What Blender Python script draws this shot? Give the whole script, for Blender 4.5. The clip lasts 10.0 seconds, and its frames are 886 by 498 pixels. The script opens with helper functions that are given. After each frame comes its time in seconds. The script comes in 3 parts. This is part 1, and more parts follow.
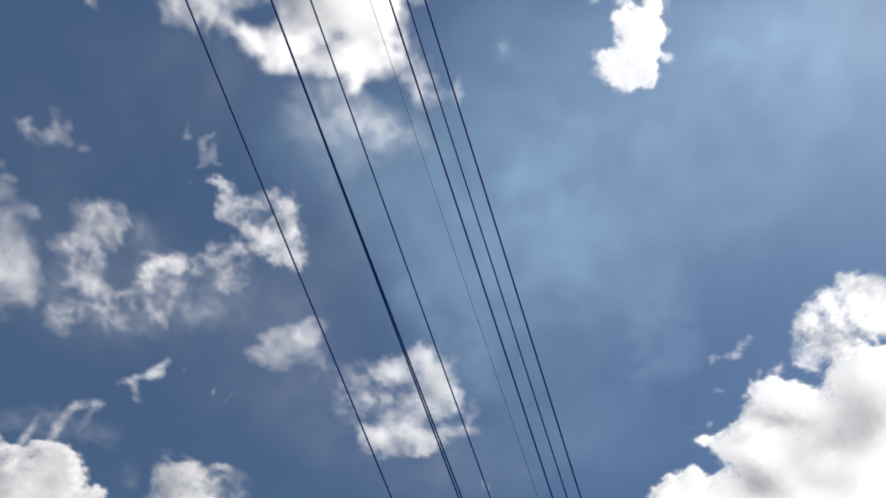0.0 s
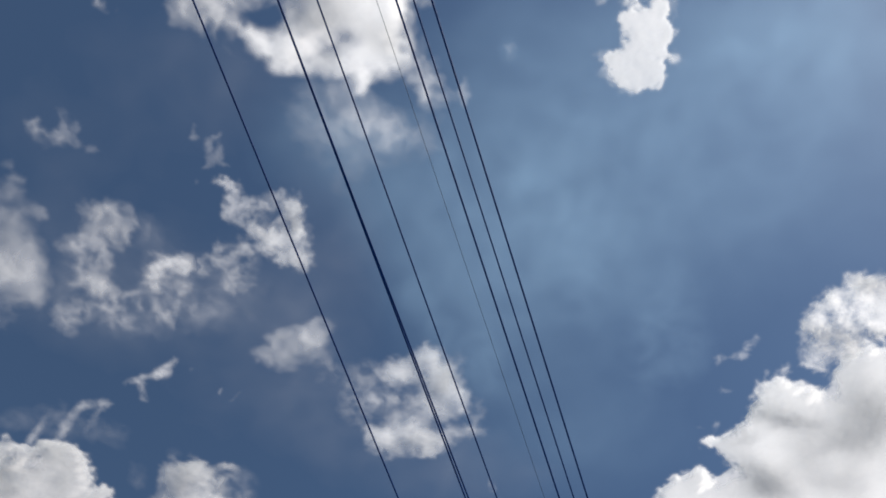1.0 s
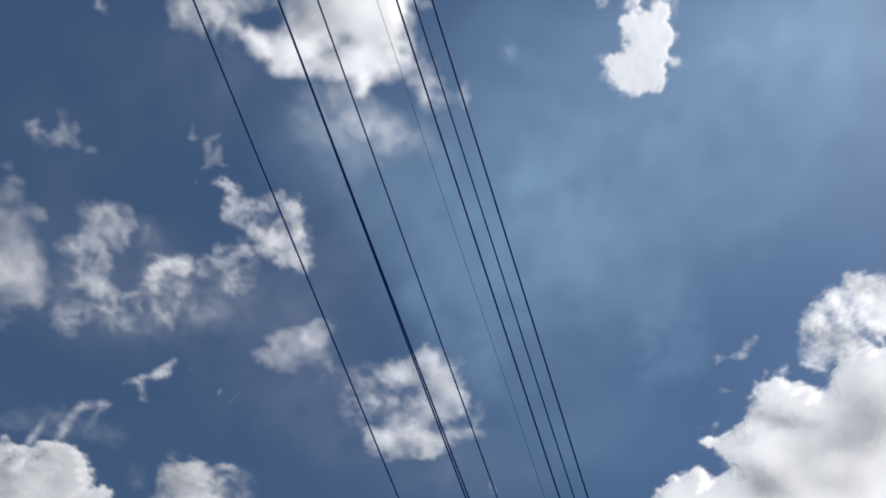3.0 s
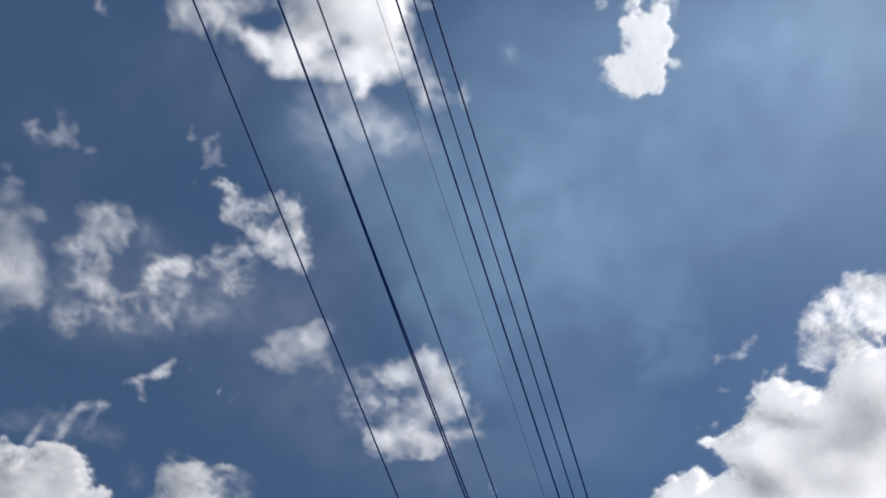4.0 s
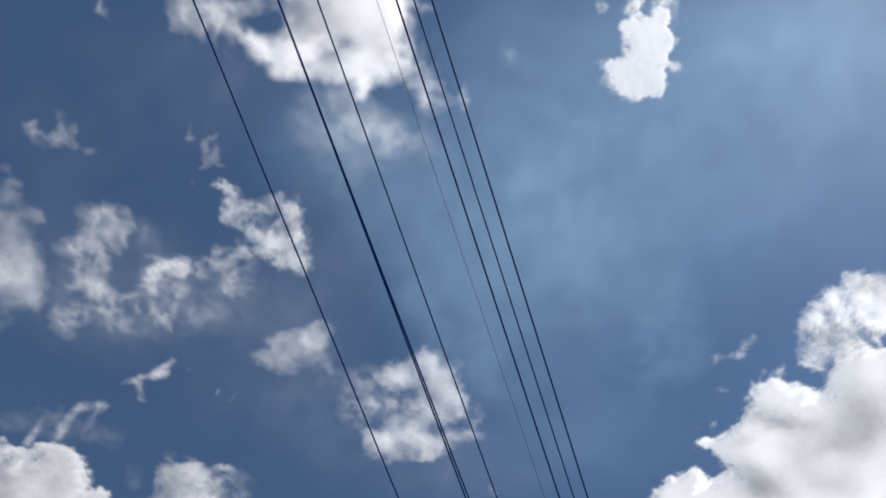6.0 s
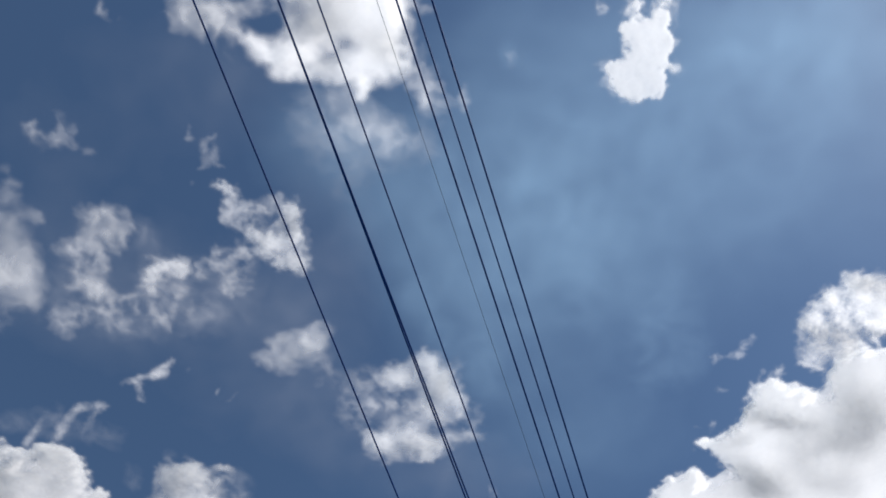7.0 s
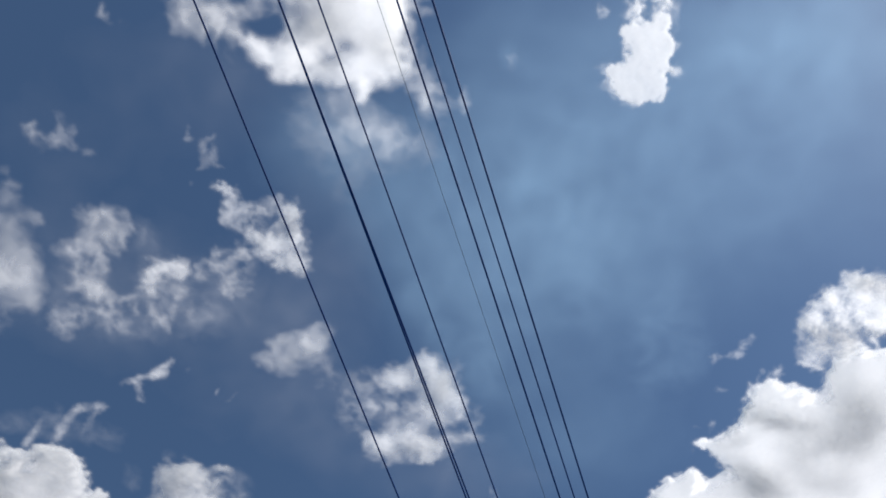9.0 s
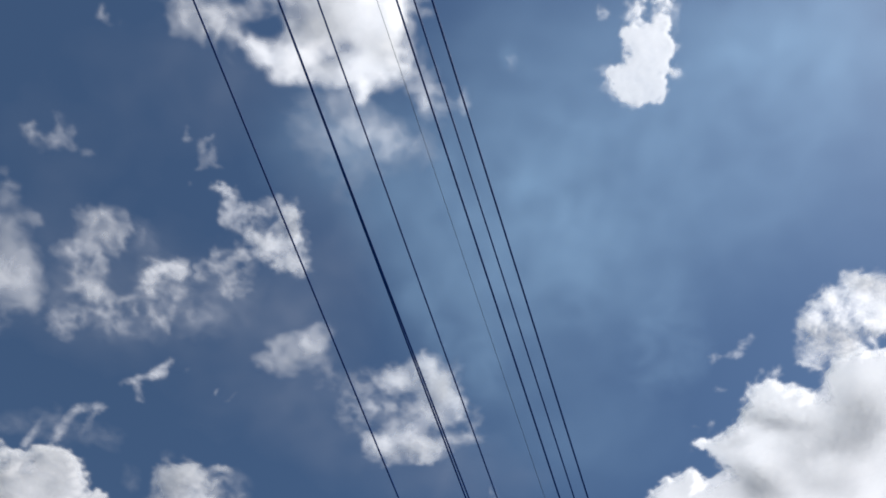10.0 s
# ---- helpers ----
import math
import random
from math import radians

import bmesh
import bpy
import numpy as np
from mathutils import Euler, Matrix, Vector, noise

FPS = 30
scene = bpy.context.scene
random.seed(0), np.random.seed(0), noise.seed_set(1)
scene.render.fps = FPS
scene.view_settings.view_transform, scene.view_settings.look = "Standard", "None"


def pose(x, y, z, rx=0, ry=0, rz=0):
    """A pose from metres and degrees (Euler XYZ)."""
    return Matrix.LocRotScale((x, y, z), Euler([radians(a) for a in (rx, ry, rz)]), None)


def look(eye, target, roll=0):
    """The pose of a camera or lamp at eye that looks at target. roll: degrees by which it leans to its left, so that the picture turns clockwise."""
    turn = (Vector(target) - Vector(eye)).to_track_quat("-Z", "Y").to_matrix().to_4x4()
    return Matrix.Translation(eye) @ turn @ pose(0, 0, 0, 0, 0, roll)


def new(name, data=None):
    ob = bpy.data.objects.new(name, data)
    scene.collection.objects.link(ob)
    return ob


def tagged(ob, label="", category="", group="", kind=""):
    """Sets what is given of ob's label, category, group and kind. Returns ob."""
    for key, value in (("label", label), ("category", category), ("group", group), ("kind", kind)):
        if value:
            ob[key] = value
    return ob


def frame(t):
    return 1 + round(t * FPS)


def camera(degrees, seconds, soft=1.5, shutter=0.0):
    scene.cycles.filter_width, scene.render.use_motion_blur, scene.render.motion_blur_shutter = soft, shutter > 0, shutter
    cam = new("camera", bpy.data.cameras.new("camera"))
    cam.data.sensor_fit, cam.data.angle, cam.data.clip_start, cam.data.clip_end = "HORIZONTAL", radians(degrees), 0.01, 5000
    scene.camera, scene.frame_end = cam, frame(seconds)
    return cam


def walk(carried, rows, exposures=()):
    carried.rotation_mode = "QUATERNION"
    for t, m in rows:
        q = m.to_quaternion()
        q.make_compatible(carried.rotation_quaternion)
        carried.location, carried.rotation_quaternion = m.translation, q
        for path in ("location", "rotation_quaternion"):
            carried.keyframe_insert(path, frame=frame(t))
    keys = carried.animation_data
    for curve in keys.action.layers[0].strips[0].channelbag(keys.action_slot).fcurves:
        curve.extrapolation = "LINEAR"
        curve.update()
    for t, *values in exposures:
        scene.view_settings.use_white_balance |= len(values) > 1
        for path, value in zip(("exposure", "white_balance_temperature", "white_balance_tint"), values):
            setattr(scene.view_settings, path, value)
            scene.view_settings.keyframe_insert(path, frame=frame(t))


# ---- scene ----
DEG = 62.0
cam = camera(DEG, 10.0, soft=1.75)
# Held up by hand on the spot, aimed high; it settles sideways within the first second and then hardly stirs.
EYE = (0.0, 0.0, 1.6)
AIM = look(EYE, (0.0, 0.3237 * 100, 1.6 + 0.9462 * 100))
SWAY = [(0.0, -0.557), (0.25, -0.42), (0.5, -0.303), (0.75, -0.16), (1.0, -0.053), (1.5, -0.060), (2.0, -0.02), (2.5, -0.01),
        (4.0, -0.04), (4.5, 0.015), (5.0, -0.045), (5.5, -0.03), (7.0, -0.04), (7.5, -0.01), (8.0, -0.02), (8.5, -0.02),
        (9.0, 0.0), (9.5, 0.02), (10.0, -0.02)]
walk(cam, [(t, AIM @ pose(0, 0, 0, 0, a, 0)) for t, a in SWAY],
     exposures=[(0.0, 0.36, 6950, 10), (0.5, 0.1, 6900, 10), (1.0, 0.0, 6750, 10), (2.5, 0.04, 6600, 10), (5.0, 0.1, 6550, 10),
                (9.0, 0.12, 6450, 10), (10.0, 0.10, 6450, 10)])

# ---- light: a high sun outside the view, clear tropical sky ----
SUN_EL, SUN_AZ = 47.0, 99.0          # degrees above the horizon; clockwise from +y
scene.cycles.transparent_max_bounces = 24
world = bpy.data.worlds.new("sky")
scene.world = world
world.use_nodes = True
nt = world.node_tree
bg = nt.nodes["Background"]
sky = nt.nodes.new("ShaderNodeTexSky")
sky.sky_type = "NISHITA"
sky.sun_disc = False
sky.sun_elevation, sky.sun_rotation = radians(SUN_EL), radians(SUN_AZ)
sky.air_density, sky.dust_density, sky.ozone_density = 1.0, 0.35, 1.5
haze = nt.nodes.new("ShaderNodeMix")
haze.data_type, haze.blend_type = "RGBA", "MULTIPLY"
haze.inputs["Factor"].default_value = 1.0
haze.inputs[7].default_value = (0.775, 0.905, 0.985, 1)      # moist tropical air, a little less red than the model's
nt.links.new(sky.outputs[0], haze.inputs[6])
nt.links.new(haze.outputs[2], bg.inputs["Color"])
bg.inputs["Strength"].default_value = 0.0825
sun = new("sun", bpy.data.lights.new("sun", "SUN"))
sun.data.energy, sun.data.angle, sun.data.color = 4.3, radians(0.5), (1.0, 0.93, 0.87)
e, a = radians(SUN_EL), radians(SUN_AZ)
to_sun = Vector((math.cos(e) * math.sin(a), math.cos(e) * math.cos(a), math.sin(e)))
sun.matrix_world = look(to_sun * 50, (0, 0, 0))


# ---- materials ----
def material(name):
    m = bpy.data.materials.new(name)
    m.use_nodes = True
    m.node_tree.nodes.clear()
    return m, m.node_tree.nodes, m.node_tree.links


def math_node(nodes, links, op, a, b, clamp=False):
    n = nodes.new("ShaderNodeMath")
    n.operation, n.use_clamp = op, clamp
    for socket, v in zip(n.inputs, (a, b)):
        if isinstance(v, (int, float)):
            socket.default_value = v
        else:
            links.new(v, socket)
    return n.outputs[0]


def cloud_material(name, tone):
    """Water droplets: white or, in thin far haze, bluish, letting most light through, greyed where shade is put in,
    opaque where the vapour is thick.
    """
    m, nodes, links = material(name)
    out = nodes.new("ShaderNodeOutputMaterial")
    dens = nodes.new("ShaderNodeAttribute")
    dens.attribute_name = "vapour"
    # shade painted per vertex; it greys the cloud beside its real lighting
    shade_mix = nodes.new("ShaderNodeAttribute")
    shade_mix.attribute_name = "shade"
    coord = nodes.new("ShaderNodeTexCoord")
    fine = nodes.new("ShaderNodeTexNoise")
    fine.inputs["Scale"].default_value, fine.inputs["Detail"].default_value = 0.06, 3
    fine.inputs["Distortion"].default_value = 0.6
    links.new(coord.outputs["Object"], fine.inputs["Vector"])
    d = dens.outputs["Fac"]
    # curls of vapour, strongest where the cloud is half clear
    half = math_node(nodes, links, "MULTIPLY", math_node(nodes, links, "MULTIPLY", d, d), math_node(nodes, links, "SUBTRACT", 1.0, d))
    curl = math_node(nodes, links, "MULTIPLY", math_node(nodes, links, "SUBTRACT", fine.outputs["Fac"], 0.5), 0.8)
    alpha = math_node(nodes, links, "ADD", d, math_node(nodes, links, "MULTIPLY", half, curl), clamp=True)
    white = nodes.new("ShaderNodeBsdfTranslucent")
    white.inputs["Color"].default_value = (*tone, 1)
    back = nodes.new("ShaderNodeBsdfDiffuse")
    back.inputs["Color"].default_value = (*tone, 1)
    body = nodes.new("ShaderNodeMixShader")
    links.new(math_node(nodes, links, "ADD", math_node(nodes, links, "MULTIPLY", shade_mix.outputs["Fac"], 0.9), 0.02), body.inputs[0])
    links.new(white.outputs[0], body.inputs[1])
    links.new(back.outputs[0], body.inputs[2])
    clear = nodes.new("ShaderNodeBsdfTransparent")
    mix = nodes.new("ShaderNodeMixShader")
    links.new(alpha, mix.inputs[0])
    links.new(clear.outputs[0], mix.inputs[1])
    links.new(body.outputs[0], mix.inputs[2])
    links.new(mix.outputs[0], out.inputs["Surface"])
    return m


def solid_material(name, dark, light, scale, rough, bump, stretch=(1, 1, 1)):
    m, nodes, links = material(name)
    out = nodes.new("ShaderNodeOutputMaterial")
    bsdf = nodes.new("ShaderNodeBsdfPrincipled")
    coord = nodes.new("ShaderNodeTexCoord")
    mapping = nodes.new("ShaderNodeMapping")
    mapping.inputs["Scale"].default_value = stretch
    links.new(coord.outputs["Object"], mapping.inputs["Vector"])
    big, small = nodes.new("ShaderNodeTexNoise"), nodes.new("ShaderNodeTexNoise")
    for n, s in ((big, scale), (small, scale * 17)):
        n.inputs["Scale"].default_value, n.inputs["Detail"].default_value = s, 5
        links.new(mapping.outputs[0], n.inputs["Vector"])
    both = math_node(nodes, links, "ADD", math_node(nodes, links, "MULTIPLY", big.outputs["Fac"], 0.6),
                     math_node(nodes, links, "MULTIPLY", small.outputs["Fac"], 0.4))
    ramp = nodes.new("ShaderNodeValToRGB")
    ramp.color_ramp.elements[0].position, ramp.color_ramp.elements[1].position = 0.35, 0.65
    ramp.color_ramp.elements[0].color, ramp.color_ramp.elements[1].color = (*dark, 1), (*light, 1)
    links.new(both, ramp.inputs[0])
    links.new(ramp.outputs[0], bsdf.inputs["Base Color"])
    bsdf.inputs["Roughness"].default_value = rough
    bsdf.inputs["Specular IOR Level"].default_value = 0.04
    relief = nodes.new("ShaderNodeBump")
    relief.inputs["Strength"].default_value, relief.inputs["Distance"].default_value = 0.4, bump
    links.new(small.outputs["Fac"], relief.inputs["Height"])
    links.new(relief.outputs[0], bsdf.inputs["Normal"])
    links.new(bsdf.outputs[0], out.inputs["Surface"])
    return m


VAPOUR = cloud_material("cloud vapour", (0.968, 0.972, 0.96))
# haze tinted sky blue; its widest veil also stands in for sky glow
HAZE = cloud_material("thin haze tinted as sky glow", (0.52, 0.79, 1.0))
SHEATH = solid_material("weathered dark blue cable sheath", (0.002, 0.03, 0.15), (0.005, 0.05, 0.21), 3.0, 0.55, 0.0006)
BARE = solid_material("dull aluminium strand", (0.03, 0.05, 0.08), (0.05, 0.075, 0.11), 6.0, 0.5, 0.0004)
# ground is unseen; tone chosen so its bounce lights wires and cools cloud greys
EARTH = solid_material("blue-grey unseen ground", (0.10, 0.115, 0.135), (0.16, 0.18, 0.205), 0.15, 0.9, 0.03)


# ---- ground ----
def ground():
    bm = bmesh.new()
    bmesh.ops.create_grid(bm, x_segments=40, y_segments=40, size=4500)
    me = bpy.data.meshes.new("ground")
    bm.to_mesh(me)
    bm.free()
    me.materials.append(EARTH)
    return tagged(new("ground", me), "unseen level ground, blue-grey to bounce cool light upwards", "ground", kind="structure")


ground()


# ---- wires ----
def wire(label, x0, height, azimuth, radius, mat, reach=46.0, sag=0.0011):
    """A round cable hanging in a shallow curve, lowest near the camera; x0: where it crosses y = 0."""
    sides, steps = 12, 92
    u = Vector((math.sin(radians(azimuth)), math.cos(radians(azimuth)), 0))
    side = Vector((u.y, -u.x, 0))
    verts, faces = [], []
    for i in range(steps + 1):
        s = -reach + 2 * reach * i / steps
        c = u * s + Vector((0, 0, sag * (s - 2.6) ** 2))
        for k in range(sides):
            w = 2 * math.pi * k / sides
            verts.append(c + side * (radius * math.cos(w)) + Vector((0, 0, radius * math.sin(w))))
    for i in range(steps):
        for k in range(sides):
            n = (k + 1) % sides
            faces.append((i * sides + k, i * sides + n, (i + 1) * sides + n, (i + 1) * sides + k))
    faces += [tuple(range(sides)), tuple(range(steps * sides, (steps + 1) * sides))]
    me = bpy.data.meshes.new("overhead_wire")
    me.from_pydata(verts, [], faces)
    me.polygons.foreach_set("use_smooth", [len(f) == 4 for f in faces])
    me.materials.append(mat)
    ob = tagged(new("overhead_wire", me), label, "overhead wire", group="overhead wires")
    ob.location = (x0, 0, height)
    return ob


wire("dark blue sheathed overhead wire, strung apart from the others", -2.062, 8.0, 18.04, 0.00837, SHEATH)
wire("thick dark blue overhead cable hanging close beside its twin", -1.363, 8.0, 18.03, 0.00890, SHEATH)
wire("dark blue overhead cable hanging close beside a thicker twin", -1.342, 7.9, 18.36, 0.00860, SHEATH)
wire("slim dark blue sheathed overhead wire", -1.039, 8.0, 18.06, 0.00735, SHEATH)
wire("dark blue overhead wire in a row of three", -0.431, 8.7, 18.03, 0.00977, SHEATH)
wire("slim dark blue overhead wire in a row of three", -0.271, 8.7, 18.10, 0.00791, SHEATH)
wire("thick dark blue overhead wire in a row of three", -0.106, 8.7, 18.04, 0.00949, SHEATH)
wire("hair-thin grey overhead wire strung above the others", -0.81, 11.0, 18.12, 0.0032, BARE)


# ---- clouds ----
def gradient_noise(x, y, seed):
    rng = np.random.RandomState(seed)
    perm = np.concatenate([rng.permutation(256)] * 2)
    ang = rng.rand(256) * 2 * math.pi
    xi, yi = np.floor(x).astype(int), np.floor(y).astype(int)
    fx, fy = x - xi, y - yi
    xi, yi = xi & 255, yi & 255

    def corner(i, j):
        g = ang[perm[perm[(xi + i) & 255] + ((yi + j) & 255)]]
        return np.cos(g) * (fx - i) + np.sin(g) * (fy - j)

    sx, sy = fx ** 3 * (fx * (fx * 6 - 15) + 10), fy ** 3 * (fy * (fy * 6 - 15) + 10)
    top = corner(0, 0) * (1 - sx) + corner(1, 0) * sx
    low = corner(0, 1) * (1 - sx) + corner(1, 1) * sx
    return (top * (1 - sy) + low * sy) * 1.5


def fractal(x, y, size, seed, octaves=6, billow=False, gain=0.55):
    """Layered noise of about -1 to 1; billow: rounded puffs with creases between them."""
    total, amp, norm = np.zeros_like(x), 1.0, 0.0
    for o in range(octaves):
        c, s, f = math.cos(0.5 + 0.7 * o), math.sin(0.5 + 0.7 * o), 2.03 ** o / size
        n = gradient_noise((x * c - y * s) * f + 17.3 * o, (x * s + y * c) * f - 9.1 * o, seed + o)
        total += amp * (2.2 * np.abs(n) - 0.55 if billow else n)
        norm += amp
        amp *= gain
    return total / norm * 1.6


def smooth_step(v):
    v = np.clip(v, 0, 1)
    return v * v * (3 - 2 * v)


def spread(field, radius):
    """Blurs a field evenly over a few steps of the grid."""
    for turn in range(4):
        p = np.pad(field, ((radius, radius), (0, 0)), mode="edge")
        field = sum(p[k:k + field.shape[0]] for k in range(2 * radius + 1)) / (2 * radius + 1)
        field = field.T
    return field


def swell(v, bend=0.12):
    """Zero outside, rising gently and without a kink."""
    return np.maximum(0.5 * (v + np.sqrt(v * v + bend * bend)) - 0.02, 0)


def islands(cell):
    """Numbers the cells of each connected patch alike."""
    lab = np.where(cell, np.arange(1, cell.size + 1).reshape(cell.shape), 0)
    while True:
        old = lab.copy()
        for axis in (0, 1):
            for flip in (False, True):
                v = np.flip(lab, axis) if flip else lab
                v = v if axis == 0 else v.T
                for r in range(1, v.shape[0]):
                    v[r] = np.where(v[r] > 0, np.where(v[r - 1] > 0, np.maximum(v[r], v[r - 1]), v[r]), 0)
        if (old == lab).all():
            return lab


def shell(name, x, y, low, top, inside, cell, fields, stuff):
    """The closed skin of one patch: an underside and a crown that meet along the rim."""
    ny, nx = x.shape
    used = np.zeros_like(inside)
    for a, b in ((0, 0), (1, 0), (0, 1), (1, 1)):
        used[a:ny - 1 + a, b:nx - 1 + b] |= cell
    crown = inside & used
    low_id = np.full(x.shape, -1)
    low_id[used] = np.arange(used.sum())
    top_id = low_id.copy()
    top_id[crown] = used.sum() + np.arange(crown.sum())
    verts = np.concatenate([np.stack([x[used], y[used], low[used]], 1), np.stack([x[crown], y[crown], top[crown]], 1)])
    j, i = np.nonzero(cell)
    under = np.stack([low_id[j, i], low_id[j + 1, i], low_id[j + 1, i + 1], low_id[j, i + 1]], 1)
    over = np.stack([top_id[j, i], top_id[j, i + 1], top_id[j + 1, i + 1], top_id[j + 1, i]], 1)
    faces = np.concatenate([under, over])
    me = bpy.data.meshes.new(name)
    me.from_pydata(verts.tolist(), [], faces.tolist())
    me.polygons.foreach_set("use_smooth", np.ones(len(faces), dtype=bool))
    for key, field in fields.items():
        values = np.concatenate([field[used], field[crown]]).astype(np.float32)
        me.attributes.new(key, "FLOAT", "POINT").data.foreach_set("value", values)
    me.materials.append(stuff)
    return me


def cover(lobes, x, y, firm=1.0):
    """How much of the sky a heap of soft lobes fills, 0 to 1; lobes of negative weight bite holes."""
    clear, bite = np.ones_like(x), np.ones_like(x)
    for lx, ly, ra, rb, turn, weight in lobes:
        c, s = math.cos(radians(turn)), math.sin(radians(turn))
        p, q = ((x - lx) * c + (y - ly) * s) / ra, ((y - ly) * c - (x - lx) * s) / rb
        k = np.exp(-0.8 * (p * p + q * q) ** firm)
        if weight > 0:
            clear *= 1 - np.minimum(weight, 0.995) * k
        else:
            bite *= 1 + weight * k
    return (1 - clear) * bite


def cover(lobes, x, y, firm=1.0):
    """How much of the sky a heap of soft lobes fills, 0 to 1; lobes of negative weight bite holes."""
    clear, bite = np.ones_like(x), np.ones_like(x)
    for lx, ly, ra, rb, turn, weight in lobes:
        c, s = math.cos(radians(turn)), math.sin(radians(turn))
        p, q = ((x - lx) * c + (y - ly) * s) / ra, ((y - ly) * c - (x - lx) * s) / rb
        k = np.exp(-0.8 * (p * p + q * q) ** firm)
        if weight > 0:
            clear *= 1 - np.minimum(weight, 0.995) * k
        else:
            bite *= 1 + weight * k
    return (1 - clear) * bite


def cover(lobes, x, y, firm=1.0):
    """How much of the sky a heap of soft lobes fills, 0 to 1; lobes of negative weight bite holes."""
    clear, bite = np.ones_like(x), np.ones_like(x)
    for lx, ly, ra, rb, turn, weight in lobes:
        c, s = math.cos(radians(turn)), math.sin(radians(turn))
        p, q = ((x - lx) * c + (y - ly) * s) / ra, ((y - ly) * c - (x - lx) * s) / rb
        k = np.exp(-0.8 * (p * p + q * q) ** firm)
        if weight > 0:
            clear *= 1 - np.minimum(weight, 0.995) * k
        else:
            bite *= 1 + weight * k
    return (1 - clear) * bite


def cover(lobes, x, y, firm=1.0):
    """How much of the sky a heap of soft lobes fills, 0 to 1; lobes of negative weight bite holes."""
    clear, bite = np.ones_like(x), np.ones_like(x)
    for lx, ly, ra, rb, turn, weight in lobes:
        c, s = math.cos(radians(turn)), math.sin(radians(turn))
        p, q = ((x - lx) * c + (y - ly) * s) / ra, ((y - ly) * c - (x - lx) * s) / rb
        k = np.exp(-0.8 * (p * p + q * q) ** firm)
        if weight > 0:
            clear *= 1 - np.minimum(weight, 0.995) * k
        else:
            bite *= 1 + weight * k
    return (1 - clear) * bite


def cover(lobes, x, y, firm=1.0):
    """How much of the sky a heap of soft lobes fills, 0 to 1; lobes of negative weight bite holes."""
    clear, bite = np.ones_like(x), np.ones_like(x)
    for lx, ly, ra, rb, turn, weight in lobes:
        c, s = math.cos(radians(turn)), math.sin(radians(turn))
        p, q = ((x - lx) * c + (y - ly) * s) / ra, ((y - ly) * c - (x - lx) * s) / rb
        k = np.exp(-0.8 * (p * p + q * q) ** firm)
        if weight > 0:
            clear *= 1 - np.minimum(weight, 0.995) * k
        else:
            bite *= 1 + weight * k
    return (1 - clear) * bite


def cover(lobes, x, y, firm=1.0):
    """How much of the sky a heap of soft lobes fills, 0 to 1; lobes of negative weight bite holes."""
    clear, bite = np.ones_like(x), np.ones_like(x)
    for lx, ly, ra, rb, turn, weight in lobes:
        c, s = math.cos(radians(turn)), math.sin(radians(turn))
        p, q = ((x - lx) * c + (y - ly) * s) / ra, ((y - ly) * c - (x - lx) * s) / rb
        k = np.exp(-0.8 * (p * p + q * q) ** firm)
        if weight > 0:
            clear *= 1 - np.minimum(weight, 0.995) * k
        else:
            bite *= 1 + weight * k
    return (1 - clear) * bite


def cover(lobes, x, y, firm=1.0):
    """How much of the sky a heap of soft lobes fills, 0 to 1; lobes of negative weight bite holes."""
    clear, bite = np.ones_like(x), np.ones_like(x)
    for lx, ly, ra, rb, turn, weight in lobes:
        c, s = math.cos(radians(turn)), math.sin(radians(turn))
        p, q = ((x - lx) * c + (y - ly) * s) / ra, ((y - ly) * c - (x - lx) * s) / rb
        k = np.exp(-0.8 * (p * p + q * q) ** firm)
        if weight > 0:
            clear *= 1 - np.minimum(weight, 0.995) * k
        else:
            bite *= 1 + weight * k
    return (1 - clear) * bite


def cover(lobes, x, y, firm=1.0):
    """How much of the sky a heap of soft lobes fills, 0 to 1; lobes of negative weight bite holes."""
    clear, bite = np.ones_like(x), np.ones_like(x)
    for lx, ly, ra, rb, turn, weight in lobes:
        c, s = math.cos(radians(turn)), math.sin(radians(turn))
        p, q = ((x - lx) * c + (y - ly) * s) / ra, ((y - ly) * c - (x - lx) * s) / rb
        k = np.exp(-0.8 * (p * p + q * q) ** firm)
        if weight > 0:
            clear *= 1 - np.minimum(weight, 0.995) * k
        else:
            bite *= 1 + weight * k
    return (1 - clear) * bite


def cover(lobes, x, y, firm=1.0):
    """How much of the sky a heap of soft lobes fills, 0 to 1; lobes of negative weight bite holes."""
    clear, bite = np.ones_like(x), np.ones_like(x)
    for lx, ly, ra, rb, turn, weight in lobes:
        c, s = math.cos(radians(turn)), math.sin(radians(turn))
        p, q = ((x - lx) * c + (y - ly) * s) / ra, ((y - ly) * c - (x - lx) * s) / rb
        k = np.exp(-0.8 * (p * p + q * q) ** firm)
        if weight > 0:
            clear *= 1 - np.minimum(weight, 0.995) * k
        else:
            bite *= 1 + weight * k
    return (1 - clear) * bite


def cover(lobes, x, y, firm=1.0):
    """How much of the sky a heap of soft lobes fills, 0 to 1; lobes of negative weight bite holes."""
    clear, bite = np.ones_like(x), np.ones_like(x)
    for lx, ly, ra, rb, turn, weight in lobes:
        c, s = math.cos(radians(turn)), math.sin(radians(turn))
        p, q = ((x - lx) * c + (y - ly) * s) / ra, ((y - ly) * c - (x - lx) * s) / rb
        k = np.exp(-0.8 * (p * p + q * q) ** firm)
        if weight > 0:
            clear *= 1 - np.minimum(weight, 0.995) * k
        else:
            bite *= 1 + weight * k
    return (1 - clear) * bite


